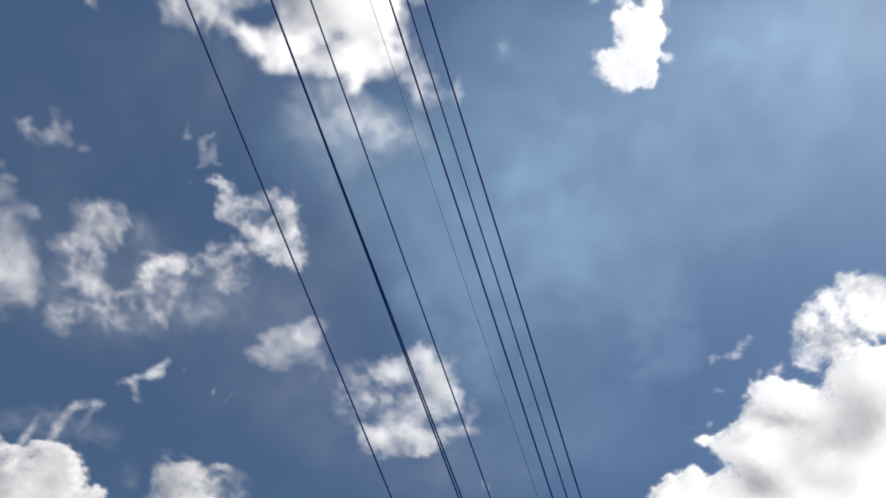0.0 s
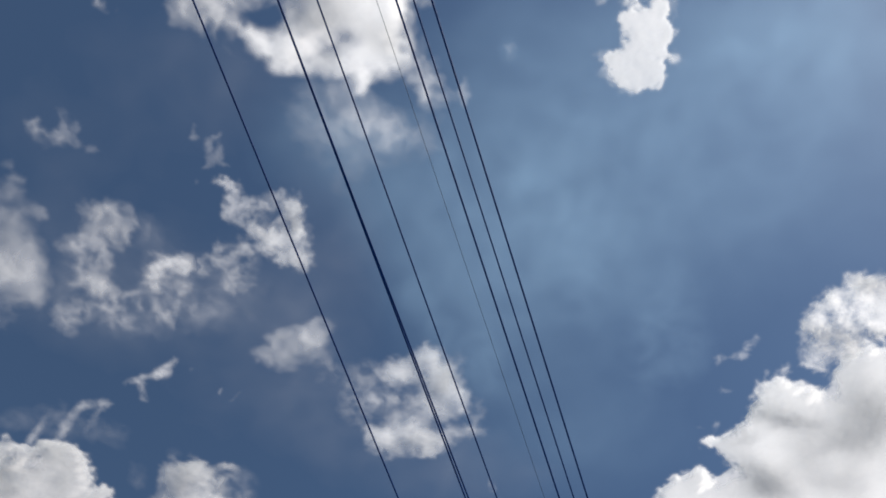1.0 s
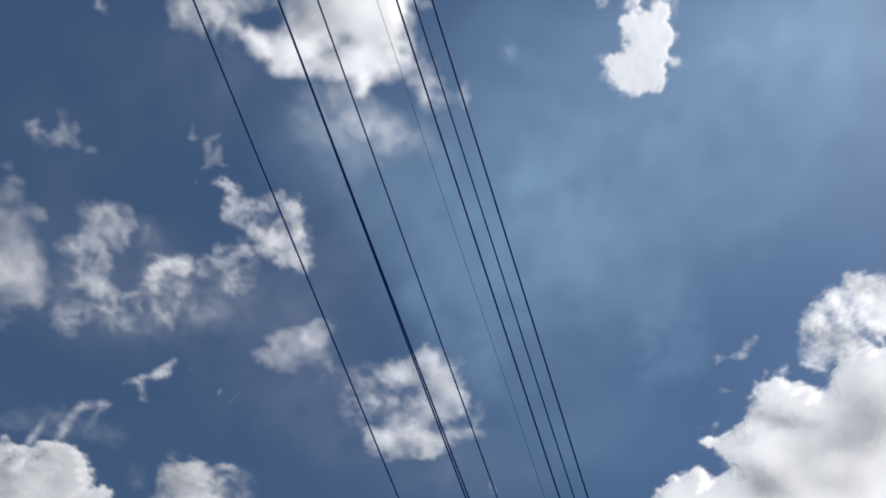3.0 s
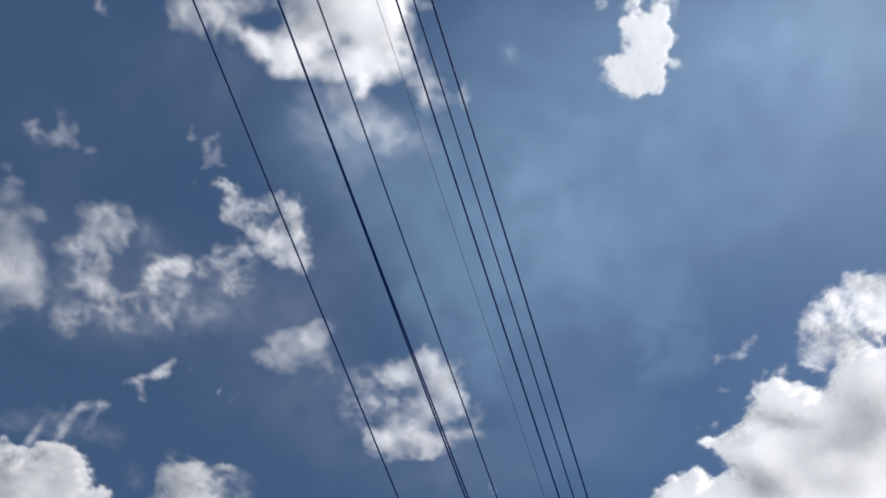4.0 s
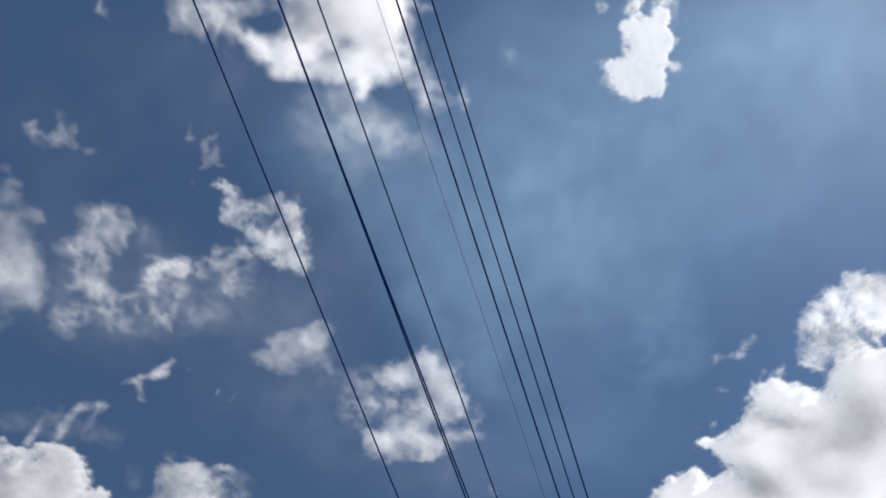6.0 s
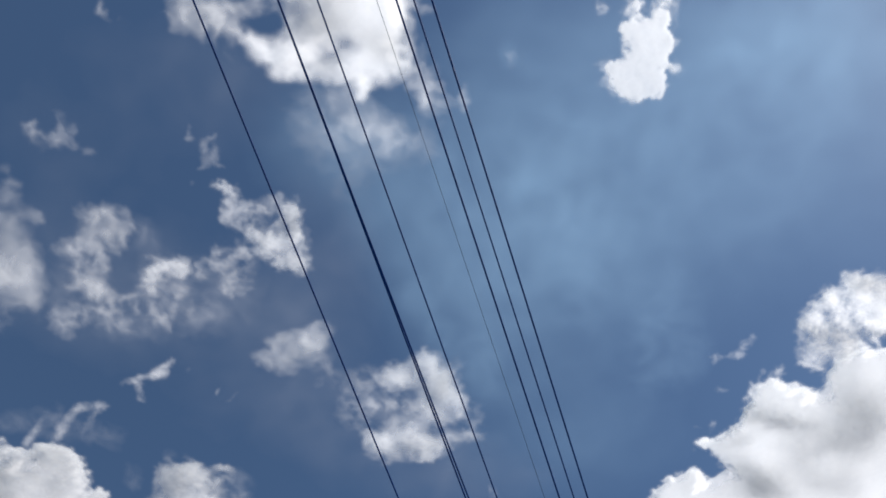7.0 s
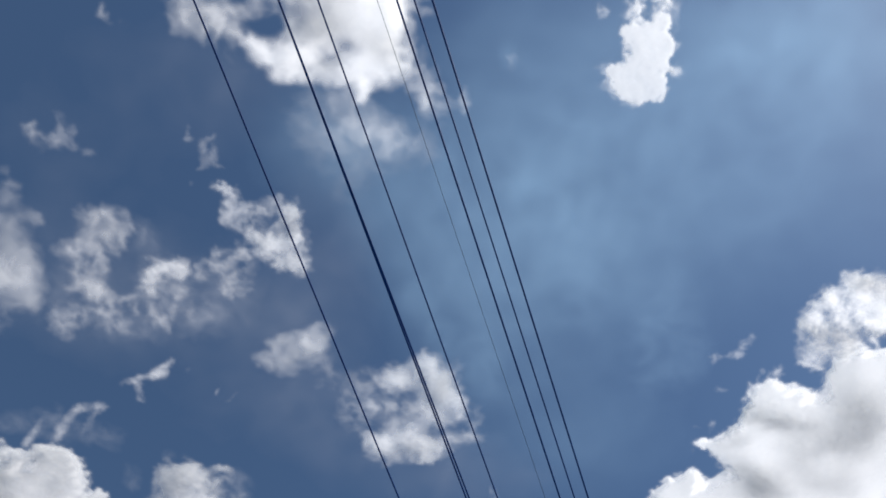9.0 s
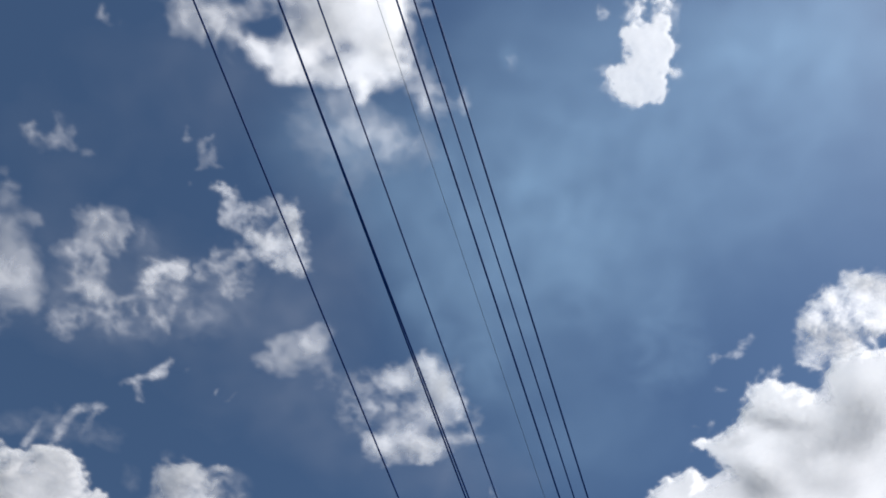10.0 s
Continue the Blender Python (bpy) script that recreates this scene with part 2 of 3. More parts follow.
def cover(lobes, x, y, firm=1.0):
    """How much of the sky a heap of soft lobes fills, 0 to 1; lobes of negative weight bite holes."""
    clear, bite = np.ones_like(x), np.ones_like(x)
    for lx, ly, ra, rb, turn, weight in lobes:
        c, s = math.cos(radians(turn)), math.sin(radians(turn))
        p, q = ((x - lx) * c + (y - ly) * s) / ra, ((y - ly) * c - (x - lx) * s) / rb
        k = np.exp(-0.8 * (p * p + q * q) ** firm)
        if weight > 0:
            clear *= 1 - np.minimum(weight, 0.995) * k
        else:
            bite *= 1 + weight * k
    return (1 - clear) * bite


def cover(lobes, x, y, firm=1.0):
    """How much of the sky a heap of soft lobes fills, 0 to 1; lobes of negative weight bite holes."""
    clear, bite = np.ones_like(x), np.ones_like(x)
    for lx, ly, ra, rb, turn, weight in lobes:
        c, s = math.cos(radians(turn)), math.sin(radians(turn))
        p, q = ((x - lx) * c + (y - ly) * s) / ra, ((y - ly) * c - (x - lx) * s) / rb
        k = np.exp(-0.8 * (p * p + q * q) ** firm)
        if weight > 0:
            clear *= 1 - np.minimum(weight, 0.995) * k
        else:
            bite *= 1 + weight * k
    return (1 - clear) * bite


def cover(lobes, x, y, firm=1.0):
    """How much of the sky a heap of soft lobes fills, 0 to 1; lobes of negative weight bite holes."""
    clear, bite = np.ones_like(x), np.ones_like(x)
    for lx, ly, ra, rb, turn, weight in lobes:
        c, s = math.cos(radians(turn)), math.sin(radians(turn))
        p, q = ((x - lx) * c + (y - ly) * s) / ra, ((y - ly) * c - (x - lx) * s) / rb
        k = np.exp(-0.8 * (p * p + q * q) ** firm)
        if weight > 0:
            clear *= 1 - np.minimum(weight, 0.995) * k
        else:
            bite *= 1 + weight * k
    return (1 - clear) * bite


def cover(lobes, x, y, firm=1.0):
    """How much of the sky a heap of soft lobes fills, 0 to 1; lobes of negative weight bite holes."""
    clear, bite = np.ones_like(x), np.ones_like(x)
    for lx, ly, ra, rb, turn, weight in lobes:
        c, s = math.cos(radians(turn)), math.sin(radians(turn))
        p, q = ((x - lx) * c + (y - ly) * s) / ra, ((y - ly) * c - (x - lx) * s) / rb
        k = np.exp(-0.8 * (p * p + q * q) ** firm)
        if weight > 0:
            clear *= 1 - np.minimum(weight, 0.995) * k
        else:
            bite *= 1 + weight * k
    return (1 - clear) * bite


def cover(lobes, x, y, firm=1.0):
    """How much of the sky a heap of soft lobes fills, 0 to 1; lobes of negative weight bite holes."""
    clear, bite = np.ones_like(x), np.ones_like(x)
    for lx, ly, ra, rb, turn, weight in lobes:
        c, s = math.cos(radians(turn)), math.sin(radians(turn))
        p, q = ((x - lx) * c + (y - ly) * s) / ra, ((y - ly) * c - (x - lx) * s) / rb
        k = np.exp(-0.8 * (p * p + q * q) ** firm)
        if weight > 0:
            clear *= 1 - np.minimum(weight, 0.995) * k
        else:
            bite *= 1 + weight * k
    return (1 - clear) * bite


def cloud(name, label, category, place, lobes, seed, soft=1.0, edge=0.05, firm=1.0, rough=0.6, grain=0.5, warp=5.0, curl=4.0,
          fine=1.0, thick=30.0, relief=0.4, shade=0.4, even_shade=0.0, opacity=0.97, shade_lobes=(), whole=None, grid=2.0, bluish=False):
    """A lumpy closed body of vapour round soft lobes (x, y, long and short radius, turn, weight), torn at its rim.
    Shade is put in by letting less light through: mottled, even, and in lobes that also raise the crown. It thins out
    towards its edge."""
    pad = 1.9
    x_lo = min(l[0] - pad * l[2] for l in lobes if l[5] > 0)
    x_hi = max(l[0] + pad * l[2] for l in lobes if l[5] > 0)
    y_lo = min(l[1] - pad * l[2] for l in lobes if l[5] > 0)
    y_hi = max(l[1] + pad * l[2] for l in lobes if l[5] > 0)
    nx, ny = int((x_hi - x_lo) / grid) + 2, int((y_hi - y_lo) / grid) + 2
    x, y = np.meshgrid(x_lo + grid * np.arange(nx), y_lo + grid * np.arange(ny))
    wx = x + warp * fractal(x, y, 55 * fine, seed, 3) + curl * fractal(x, y, 20 * fine, seed + 50, 2)
    wy = y + warp * fractal(x, y, 55 * fine, seed + 9, 3) + curl * fractal(x, y, 20 * fine, seed + 59, 2)
    fill = cover(lobes, wx, wy, firm)
    puffs = fractal(wx, wy, 52 * fine, seed + 20, 4, gain=0.5)
    shreds = -fractal(wx, wy, 36 * fine, seed + 30, 3, billow=True, gain=0.42)
    g = fill + rough * (0.7 * puffs + 0.4 * shreds) * 2.4 * fill * (1 - fill)
    d = np.clip((g - edge) / soft, 0, 0.999)
    d = smooth_step(d) if soft < 0.7 else d ** 1.25
    depth_of = -np.log(1 - np.minimum(d, 0.995) * opacity) * np.exp(grain * (0.6 * puffs + 0.4 * shreds))
    vapour = 1 - np.exp(-depth_of)
    thinnest = 0.012 if grid > 2.5 else 0.03
    vapour = np.clip((vapour - thinnest) / (1 - thinnest), 0, 1)            # nothing is left of the thinnest mist
    vapour = 0.35 * vapour + 0.65 * spread(vapour, 1)
    density = 1 - np.sqrt(1 - np.clip(vapour, 0, 0.985))      # light crosses two skins
    mask = (vapour > 0.15).astype(float)
    # hand-placed lobes: they raise the crown and add painted grey shade
    tower = cover(shade_lobes, wx, wy) if len(shade_lobes) else 0.0
    bulge = swell(spread(mask, 9) - 0.45) + swell(spread(mask, 22) - 0.5)
    top = 0.4 + 0.5 * thick * bulge * (1.0 + relief * fractal(x, y, 80, seed + 40, 2) + tower)
    low = -0.4 - 0.5 * thick * bulge * (1.0 + 0.7 * relief * fractal(x, y, 85, seed + 70, 2))
    # shade put in by hand: mottle, even dimming away from the sun, grey lobes
    shade_mix = np.clip((0.35 + bulge) * (0.4 + 1.2 * fractal(x, y, 100, seed + 80, 2)) * shade + even_shade + tower, 0, 1)
    inside = vapour > 0.002
    cell = inside[:-1, :-1] | inside[1:, :-1] | inside[:-1, 1:] | inside[1:, 1:]
    label_of = islands(cell)
    sizes = sorted(((n, k) for k, n in zip(*np.unique(label_of[cell], return_counts=True))), reverse=True)
    fields = {"vapour": np.where(inside, density, 0), "shade": np.where(inside, shade_mix, 0)}
    low, top = np.where(inside, low, 0), np.where(inside, top, 0)
    ob = None
    for count, k in sizes:
        if ob and count < 14:
            break
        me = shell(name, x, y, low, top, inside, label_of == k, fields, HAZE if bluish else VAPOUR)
        if ob is None and whole:
            ob = tagged(new(name, me), label)
            ob.parent, ob.location = whole, Vector(place) - whole.location
        elif ob is None:
            ob = tagged(new(name, me), label, category, group="drifting clouds")
            ob.location = place
        else:
            new("shred", me).parent = ob
    return ob


DRIFT = {}
top_cloud = cloud("cloud", "billowing white cumulus cloud with a ragged edge and blue gap", "cloud", (-170.8, 74.9, 1200), [
    (68, -25, 61, 44, 93, 1.00), (85, 20, 32, 31, 162, 0.97), (49, 28, 39, 26, 178, 0.92), (36, -55, 52, 41, 176, 1.00), (12, -112, 163, 44, 180, 1.00),
    (37, 64, 23, 13, 103, 0.80), (4, 41, 30, 19, 178, 0.72), (-51, 13, 41, 26, 178, 0.88), (-91, 18, 40, 23, 18, 0.82), (-82, 44, 27, 11, 179, 0.60),
    (-25, -31, 62, 39, 178, 0.88), (-119, 6, 25, 18, 32, 0.70), (-101, -33, 25, 14, 23, -0.60), (-20, 44, 39, 16, 179, 0.60), (110, 17, 8, 7, 177, -0.40),
    (97, -55, 33, 16, 92, 0.90),
], seed=11, soft=0.85, edge=0.1, firm=1.35, rough=0.42, grain=0.3, thick=26.0, shade=0.2, opacity=0.95, relief=0.2, shade_lobes=[
    (-44, -38, 44, 33, 175, 0.50), (-10, 28, 20, 19, 151, 0.45),
])
DRIFT[top_cloud.name] = (-0.106, 1.686)

cloud("arm", "ragged thinner arm of the cumulus", "", (-352.8, 51.8, 1210), [
    (33, 4, 36, 15, 24, 0.40), (-5, -10, 37, 17, 8, 0.37), (-34, -25, 32, 23, 14, 0.34), (41, -33, 53, 13, 180, 0.35), (-65, -15, 20, 11, 100, 0.20),
    (27, 24, 34, 11, 35, 0.12), (-16, 11, 26, 12, 18, 0.17), (12, 41, 22, 13, 29, 0.09), (51, 59, 26, 11, 19, 0.11), (-44, -56, 61, 25, 179, 0.34),
], seed=12, soft=1.0, edge=0.04, rough=0.55, grain=0.4, thick=20.0, shade=0.5, even_shade=0.15, whole=top_cloud)

cloud("fringe", "thin veil fraying from the flank of the cumulus", "", (-25.2, 122.7, 1215), [
    (-19, -27, 30, 20, 91, 0.28), (-26, -8, 18, 12, 179, 0.33), (5, 10, 31, 27, 125, 0.25), (60, 34, 18, 7, 89, 0.38), (39, 42, 28, 11, 0, 0.21),
    (-5, 43, 13, 11, 92, 0.32), (16, 65, 28, 22, 29, 0.17), (-1, -99, 21, 8, 19, 0.21), (8, -102, 7, 6, 179, 0.28), (-61, 24, 11, 11, 153, 0.17),
    (-15, 19, 18, 18, 165, 0.19),
], seed=13, soft=1.0, edge=0.03, rough=0.5, grain=0.4, thick=10.0, shade=0.3, fine=0.8, whole=top_cloud)

cloud("hanging_veil", "faint veil of thin cloud hanging below the cumulus", "", (-150.5, 215.1, 1230), [
    (61, 1, 45, 23, 20, 0.26), (24, -12, 37, 21, 9, 0.19), (-26, -21, 52, 28, 179, 0.21), (-47, 7, 47, 34, 177, 0.10), (13, 26, 76, 38, 179, 0.12),
    (89, 21, 66, 33, 10, 0.16), (-21, -58, 46, 20, 179, 0.21), (-8, 80, 68, 59, 173, 0.08), (-87, -44, 47, 28, 178, 0.05),
], seed=14, soft=1.0, edge=0.0, rough=0.3, grain=0.25, warp=10.0, thick=10.0, shade=0.3, whole=top_cloud)

small_tower = cloud("cloud", "small bright white cumulus tower with cauliflower edges", "cloud", (294.0, 78.5, 1100), [
    (-7, 44, 31, 22, 5, 1.00), (-28, 37, 22, 20, 21, 1.00), (8, 50, 22, 15, 4, 1.00), (-12, 63, 17, 7, 6, 1.00), (-8, 9, 27, 22, 76, 1.00),
    (16, 9, 19, 16, 72, 1.00), (26, 41, 18, 7, 83, 1.00), (-5, -22, 25, 21, 17, 1.00), (-29, -29, 11, 10, 54, 1.00), (17, -35, 19, 14, 78, 0.95),
    (-17, -55, 17, 13, 79, 0.55), (23, -58, 20, 14, 78, 0.55), (40, 24, 10, 4, 20, 0.85), (-46, 24, 12, 9, 4, 0.85), (-3, -90, 33, 18, 2, 0.50),
    (25, -12, 14, 12, 64, 0.90),
], seed=23, soft=0.5, edge=0.22, firm=1.5, rough=1.0, grain=0.35, warp=2.5, curl=4.0, fine=0.42, thick=9.0, relief=0.05, shade=0, grid=1.5, opacity=0.92, even_shade=0.07)
DRIFT[small_tower.name] = (0.4, 2.3)

cloud("fringe", "smoky fringe of the small cumulus", "", (281.3, 80.1, 1106), [
    (-42, 31, 13, 11, 77, 0.36), (-32, 18, 16, 10, 2, 0.32), (-10, -60, 17, 16, 57, 0.36), (43, -57, 22, 11, 82, 0.41), (49, -19, 11, 8, 78, 0.36),
    (62, 24, 9, 8, 36, 0.36), (-55, -59, 9, 6, 84, 0.27), (-25, 52, 13, 11, 11, 0.32), (9, 69, 17, 7, 1, 0.36),
], seed=24, soft=1.0, edge=0.03, rough=0.8, grain=0.6, warp=3.0, curl=5.0, fine=0.5, thick=8.0, shade=0.1, grid=1.6, whole=small_tower)

great_cloud = cloud("cloud", "great white cumulus bank with grey shaded undersides", "cloud", (622.4, 818.9, 1200), [
    (-174, 100, 45, 37, 72, 1.00), (-143, 66, 31, 22, 78, 1.00), (-120, -17, 26, 11, 11, 1.00), (-77, -12, 40, 33, 160, 1.00), (-10, -12, 78, 54, 8, 1.00),
    (-28, 92, 67, 55, 64, 1.00), (-95, 103, 45, 38, 21, 1.00), (-7, -102, 58, 49, 51, 1.00), (-32, -71, 30, 26, 24, 1.00), (50, -71, 76, 59, 16, 1.00),
    (114, -154, 46, 33, 94, 1.00), (175, -133, 103, 76, 65, 1.00), (90, 44, 136, 112, 26, 1.00), (212, 0, 145, 112, 60, 1.00), (44, 169, 290, 84, 1, 1.00),
    (-113, 25, 17, 10, 39, -0.50),
], seed=37, soft=0.5, edge=0.24, firm=2.2, rough=0.9, grain=0.1, warp=5.0, curl=5.0, thick=42.0, shade=0.1, relief=0.12, fine=0.62, opacity=0.95, even_shade=0.05, shade_lobes=[
    (-9, -78, 56, 15, 6, 0.70), (151, -68, 65, 43, 85, 0.75), (-15, 64, 55, 27, 36, 0.72), (95, -27, 57, 25, 169, 0.50), (-71, -35, 29, 10, 150, 0.30),
    (113, 51, 44, 25, 5, 0.30),
])
DRIFT[great_cloud.name] = (-1.8, 0.55)

turret = cloud("turret", "pale half-clear cumulus turret", "", (701.4, 559.1, 1190), [
    (10, -91, 25, 21, 40, 0.84), (-27, -51, 31, 25, 22, 0.79), (45, -61, 52, 36, 10, 0.77), (-51, -13, 32, 26, 61, 0.65), (-52, 28, 28, 20, 71, 0.49),
    (-6, 4, 40, 34, 49, 0.66), (-24, 59, 27, 22, 20, 0.44), (54, -10, 52, 30, 6, 0.69), (-51, 59, 15, 13, 35, 0.44), (-9, 87, 27, 14, 3, 0.18),
    (91, -51, 60, 48, 53, 0.81), (22, 39, 27, 20, 13, 0.75), (-25, -36, 12, 7, 6, -0.45), (62, 17, 37, 10, 172, -0.40), (-41, 17, 16, 9, 4, -0.35),
    (-2, 96, 17, 11, 9, -0.50),
], seed=41, soft=0.8, edge=0.1, firm=1.6, rough=0.72, grain=0.42, warp=4.0, curl=5.0, fine=0.5, thick=28.0, shade=0.35, grid=1.7, even_shade=0.12, shade_lobes=[
    (57, 4, 40, 15, 2, 0.30), (-6, 15, 31, 22, 11, 0.20),
], whole=great_cloud)
DRIFT[turret.name] = (0.9, -0.9)

cloud("fringe", "thin hairs of vapour along the rim", "", (523.6, 753.3, 1188), [
    (84, -111, 12, 9, 69, 0.30), (61, -104, 16, 7, 2, 0.18), (35, -74, 18, 9, 97, 0.18), (30, -33, 23, 8, 90, 0.21), (26, -6, 15, 12, 14, 0.18),
    (-44, 45, 15, 12, 69, 0.24), (-74, 110, 15, 10, 5, 0.24), (0, 15, 20, 10, 156, 0.18), (-118, 159, 18, 11, 82, 0.24),
], seed=42, soft=1.0, edge=0.03, rough=0.8, grain=0.6, warp=3.0, curl=4.0, fine=0.5, thick=6.0, shade=0.2, grid=1.7, whole=great_cloud)

ragged_cloud = cloud("cloud", "ragged half-transparent white cumulus with grey hollow", "cloud", (-55.8, 762.4, 1250), [
    (-29, -74, 28, 26, 170, 0.87), (-55, -67, 17, 17, 152, 0.56), (36, -81, 40, 30, 46, 0.82), (51, -45, 30, 29, 180, 0.90), (19, -108, 22, 15, 143, 0.56),
    (24, -129, 11, 6, 91, 0.33), (46, -1, 35, 30, 180, 0.67), (88, -10, 27, 15, 89, 0.51), (-4, 22, 31, 25, 178, 0.43), (-20, 65, 60, 26, 6, 0.76),
    (24, 83, 33, 23, 180, 0.78), (-65, 76, 31, 23, 178, 0.63), (21, 109, 13, 8, 180, 0.51), (-84, 55, 14, 11, 177, 0.51), (-52, 104, 38, 16, 180, 0.36),
    (19, -85, 10, 8, 179, -0.50),
], seed=57, soft=1.0, edge=0.06, firm=1.2, rough=0.36, grain=0.36, thick=35.0, shade=0.4, fine=0.7, even_shade=0.08)
DRIFT[ragged_cloud.name] = (-0.63, 1.807)

cloud("fringe", "thin torn vapour round the hollow", "", (-78.1, 756.1, 1258), [
    (-82, -13, 52, 46, 99, 0.18), (-64, -61, 28, 24, 175, 0.22), (-97, 24, 30, 26, 99, 0.16), (-22, 1, 13, 10, 178, 0.45), (14, -3, 13, 10, 28, 0.41),
    (139, 37, 36, 24, 88, 0.23), (113, 67, 36, 15, 0, 0.27), (-15, 33, 16, 15, 155, 0.36), (-56, -4, 15, 12, 177, 0.25), (101, -80, 24, 19, 89, 0.25),
    (-145, -66, 33, 26, 42, 0.14), (82, 85, 25, 21, 0, 0.29), (33, -19, 66, 62, 175, 0.20), (104, 33, 24, 15, 0, -0.50),
], seed=58, soft=1.0, edge=0.02, rough=0.45, grain=0.4, thick=12.0, shade=0.5, fine=0.7, even_shade=0.15, whole=ragged_cloud)

small_cloud = cloud("cloud", "small soft-edged white cloud puff", "cloud", (-271.3, 636.8, 1250), [
    (22, -24, 35, 22, 149, 0.53), (42, -38, 21, 18, 170, 0.40), (35, -1, 26, 25, 127, 0.37), (-24, -10, 30, 25, 156, 0.40), (-53, 16, 28, 21, 174, 0.30),
    (-9, 23, 43, 16, 168, 0.24), (-78, 4, 17, 12, 176, 0.19), (55, 35, 23, 12, 77, 0.16), (-39, -29, 21, 10, 179, 0.29), (4, -44, 24, 9, 158, 0.25),
    (45, 69, 24, 21, 103, 0.06),
], seed=61, soft=1.0, edge=0.05, rough=0.35, grain=0.3, thick=25.0, shade=0.5, fine=0.9, even_shade=0.12)
DRIFT[small_cloud.name] = (-0.088, 1.314)

feathered_cloud = cloud("cloud", "feathery torn white cloud with bright corner", "cloud", (-335.6, 394.2, 1300), [
    (-66, -67, 20, 8, 7, 0.56), (-50, -56, 12, 8, 31, 0.38), (-47, -35, 20, 11, 38, 0.36), (-30, -20, 30, 18, 44, 0.42), (-61, -16, 19, 12, 99, 0.38),
    (-42, 8, 23, 10, 10, 0.31), (8, -26, 31, 11, 10, 0.38), (28, -39, 20, 11, 15, 0.47), (51, -20, 27, 15, 76, 0.56), (65, 10, 33, 13, 94, 0.61),
    (35, 37, 35, 31, 17, 0.72), (6, 50, 27, 20, 175, 0.51), (46, 79, 31, 16, 21, 0.66), (71, 74, 16, 11, 96, 0.42), (-14, 19, 24, 13, 33, 0.38),
    (11, -5, 16, 10, 177, -0.42),
], seed=71, soft=0.95, edge=0.05, rough=0.5, grain=0.42, warp=4.0, curl=5.0, fine=0.55, thick=18.0, shade=0.4, grid=1.8, even_shade=0.08)
DRIFT[feathered_cloud.name] = (-0.797, 1.218)

cloud("lower_arm", "torn lower arm of thin cloud", "", (-413.4, 479.1, 1305), [
    (30, -11, 28, 22, 170, 0.28), (21, 28, 29, 26, 140, 0.30), (-11, -24, 14, 11, 110, 0.33), (-9, 3, 20, 18, 151, 0.22), (14, 55, 26, 13, 178, 0.22),
    (46, -22, 21, 16, 174, 0.24), (-51, 16, 26, 16, 176, 0.22), (-34, -2, 21, 10, 178, 0.20), (-61, 74, 30, 13, 157, 0.11), (-68, 107, 29, 21, 172, 0.11),
    (-63, -40, 41, 9, 11, 0.06), (43, -51, 16, 14, 122, 0.20), (144, -132, 5, 5, 123, 0.20),
], seed=72, soft=1.0, edge=0.03, rough=0.6, grain=0.5, fine=0.7, thick=14.0, shade=0.5, even_shade=0.15, whole=feathered_cloud)

ring_cloud = cloud("cloud", "open ring of thin torn white cloud", "cloud", (-662.5, 499.2, 1300), [
    (42, -130, 32, 13, 9, 0.32), (27, -110, 29, 21, 170, 0.39), (60, -97, 30, 17, 166, 0.42), (3, -78, 42, 19, 162, 0.29), (36, -62, 40, 21, 157, 0.38),
    (-31, -51, 25, 13, 176, 0.23), (3, -22, 38, 22, 175, 0.39), (-3, 17, 33, 24, 18, 0.36), (9, 51, 39, 22, 28, 0.38), (51, 44, 37, 9, 179, 0.32),
    (-45, 40, 24, 13, 103, 0.21), (-72, 87, 30, 25, 124, 0.29), (-68, 125, 20, 12, 175, 0.20), (-18, 84, 39, 21, 176, 0.27), (8, 101, 22, 15, 106, 0.20),
    (-25, 49, 13, 11, 155, -0.40),
], seed=83, soft=1.0, edge=0.04, rough=0.6, grain=0.4, thick=18.0, shade=0.2, fine=0.9, even_shade=0.22)
DRIFT[ring_cloud.name] = (-1.228, 1.134)

cloud("torn_half", "torn half of the ring", "", (-549.4, 527.8, 1305), [
    (32, -55, 36, 13, 5, 0.42), (7, -35, 28, 16, 177, 0.32), (27, -24, 28, 20, 172, 0.35), (-10, 9, 33, 21, 103, 0.38), (25, 25, 24, 19, 109, 0.27),
    (1, 60, 22, 16, 171, 0.23), (52, -37, 19, 14, 173, 0.27), (-61, 84, 40, 17, 178, 0.13), (15, 89, 32, 11, 98, 0.10), (-41, 43, 22, 18, 161, 0.17),
    (1, -89, 25, 13, 70, 0.08), (-13, -128, 16, 14, 128, 0.08), (40, 4, 18, 16, 151, 0.26), (-75, 54, 33, 23, 171, 0.13), (30, -10, 11, 9, 164, -0.30),
], seed=84, soft=1.0, edge=0.03, rough=0.7, grain=0.45, thick=16.0, shade=0.2, fine=0.8, even_shade=0.18, whole=ring_cloud)

cloud("haze", "faint haze inside and round the torn ring", "", (-531.8, 540.9, 1310), [
    (-24, -112, 46, 27, 76, 0.08), (-78, 76, 66, 24, 179, 0.09), (46, 49, 51, 31, 176, 0.09), (106, 49, 77, 48, 177, 0.04), (-192, 2, 84, 63, 112, 0.07),
    (5, -21, 78, 67, 155, 0.07), (137, -44, 65, 56, 163, 0.07),
], seed=86, soft=1.0, edge=0.0, rough=0.35, grain=0.35, warp=6.0, curl=3.0, fine=1.0, thick=6.0, shade=0.5, grid=2.6, whole=ring_cloud)

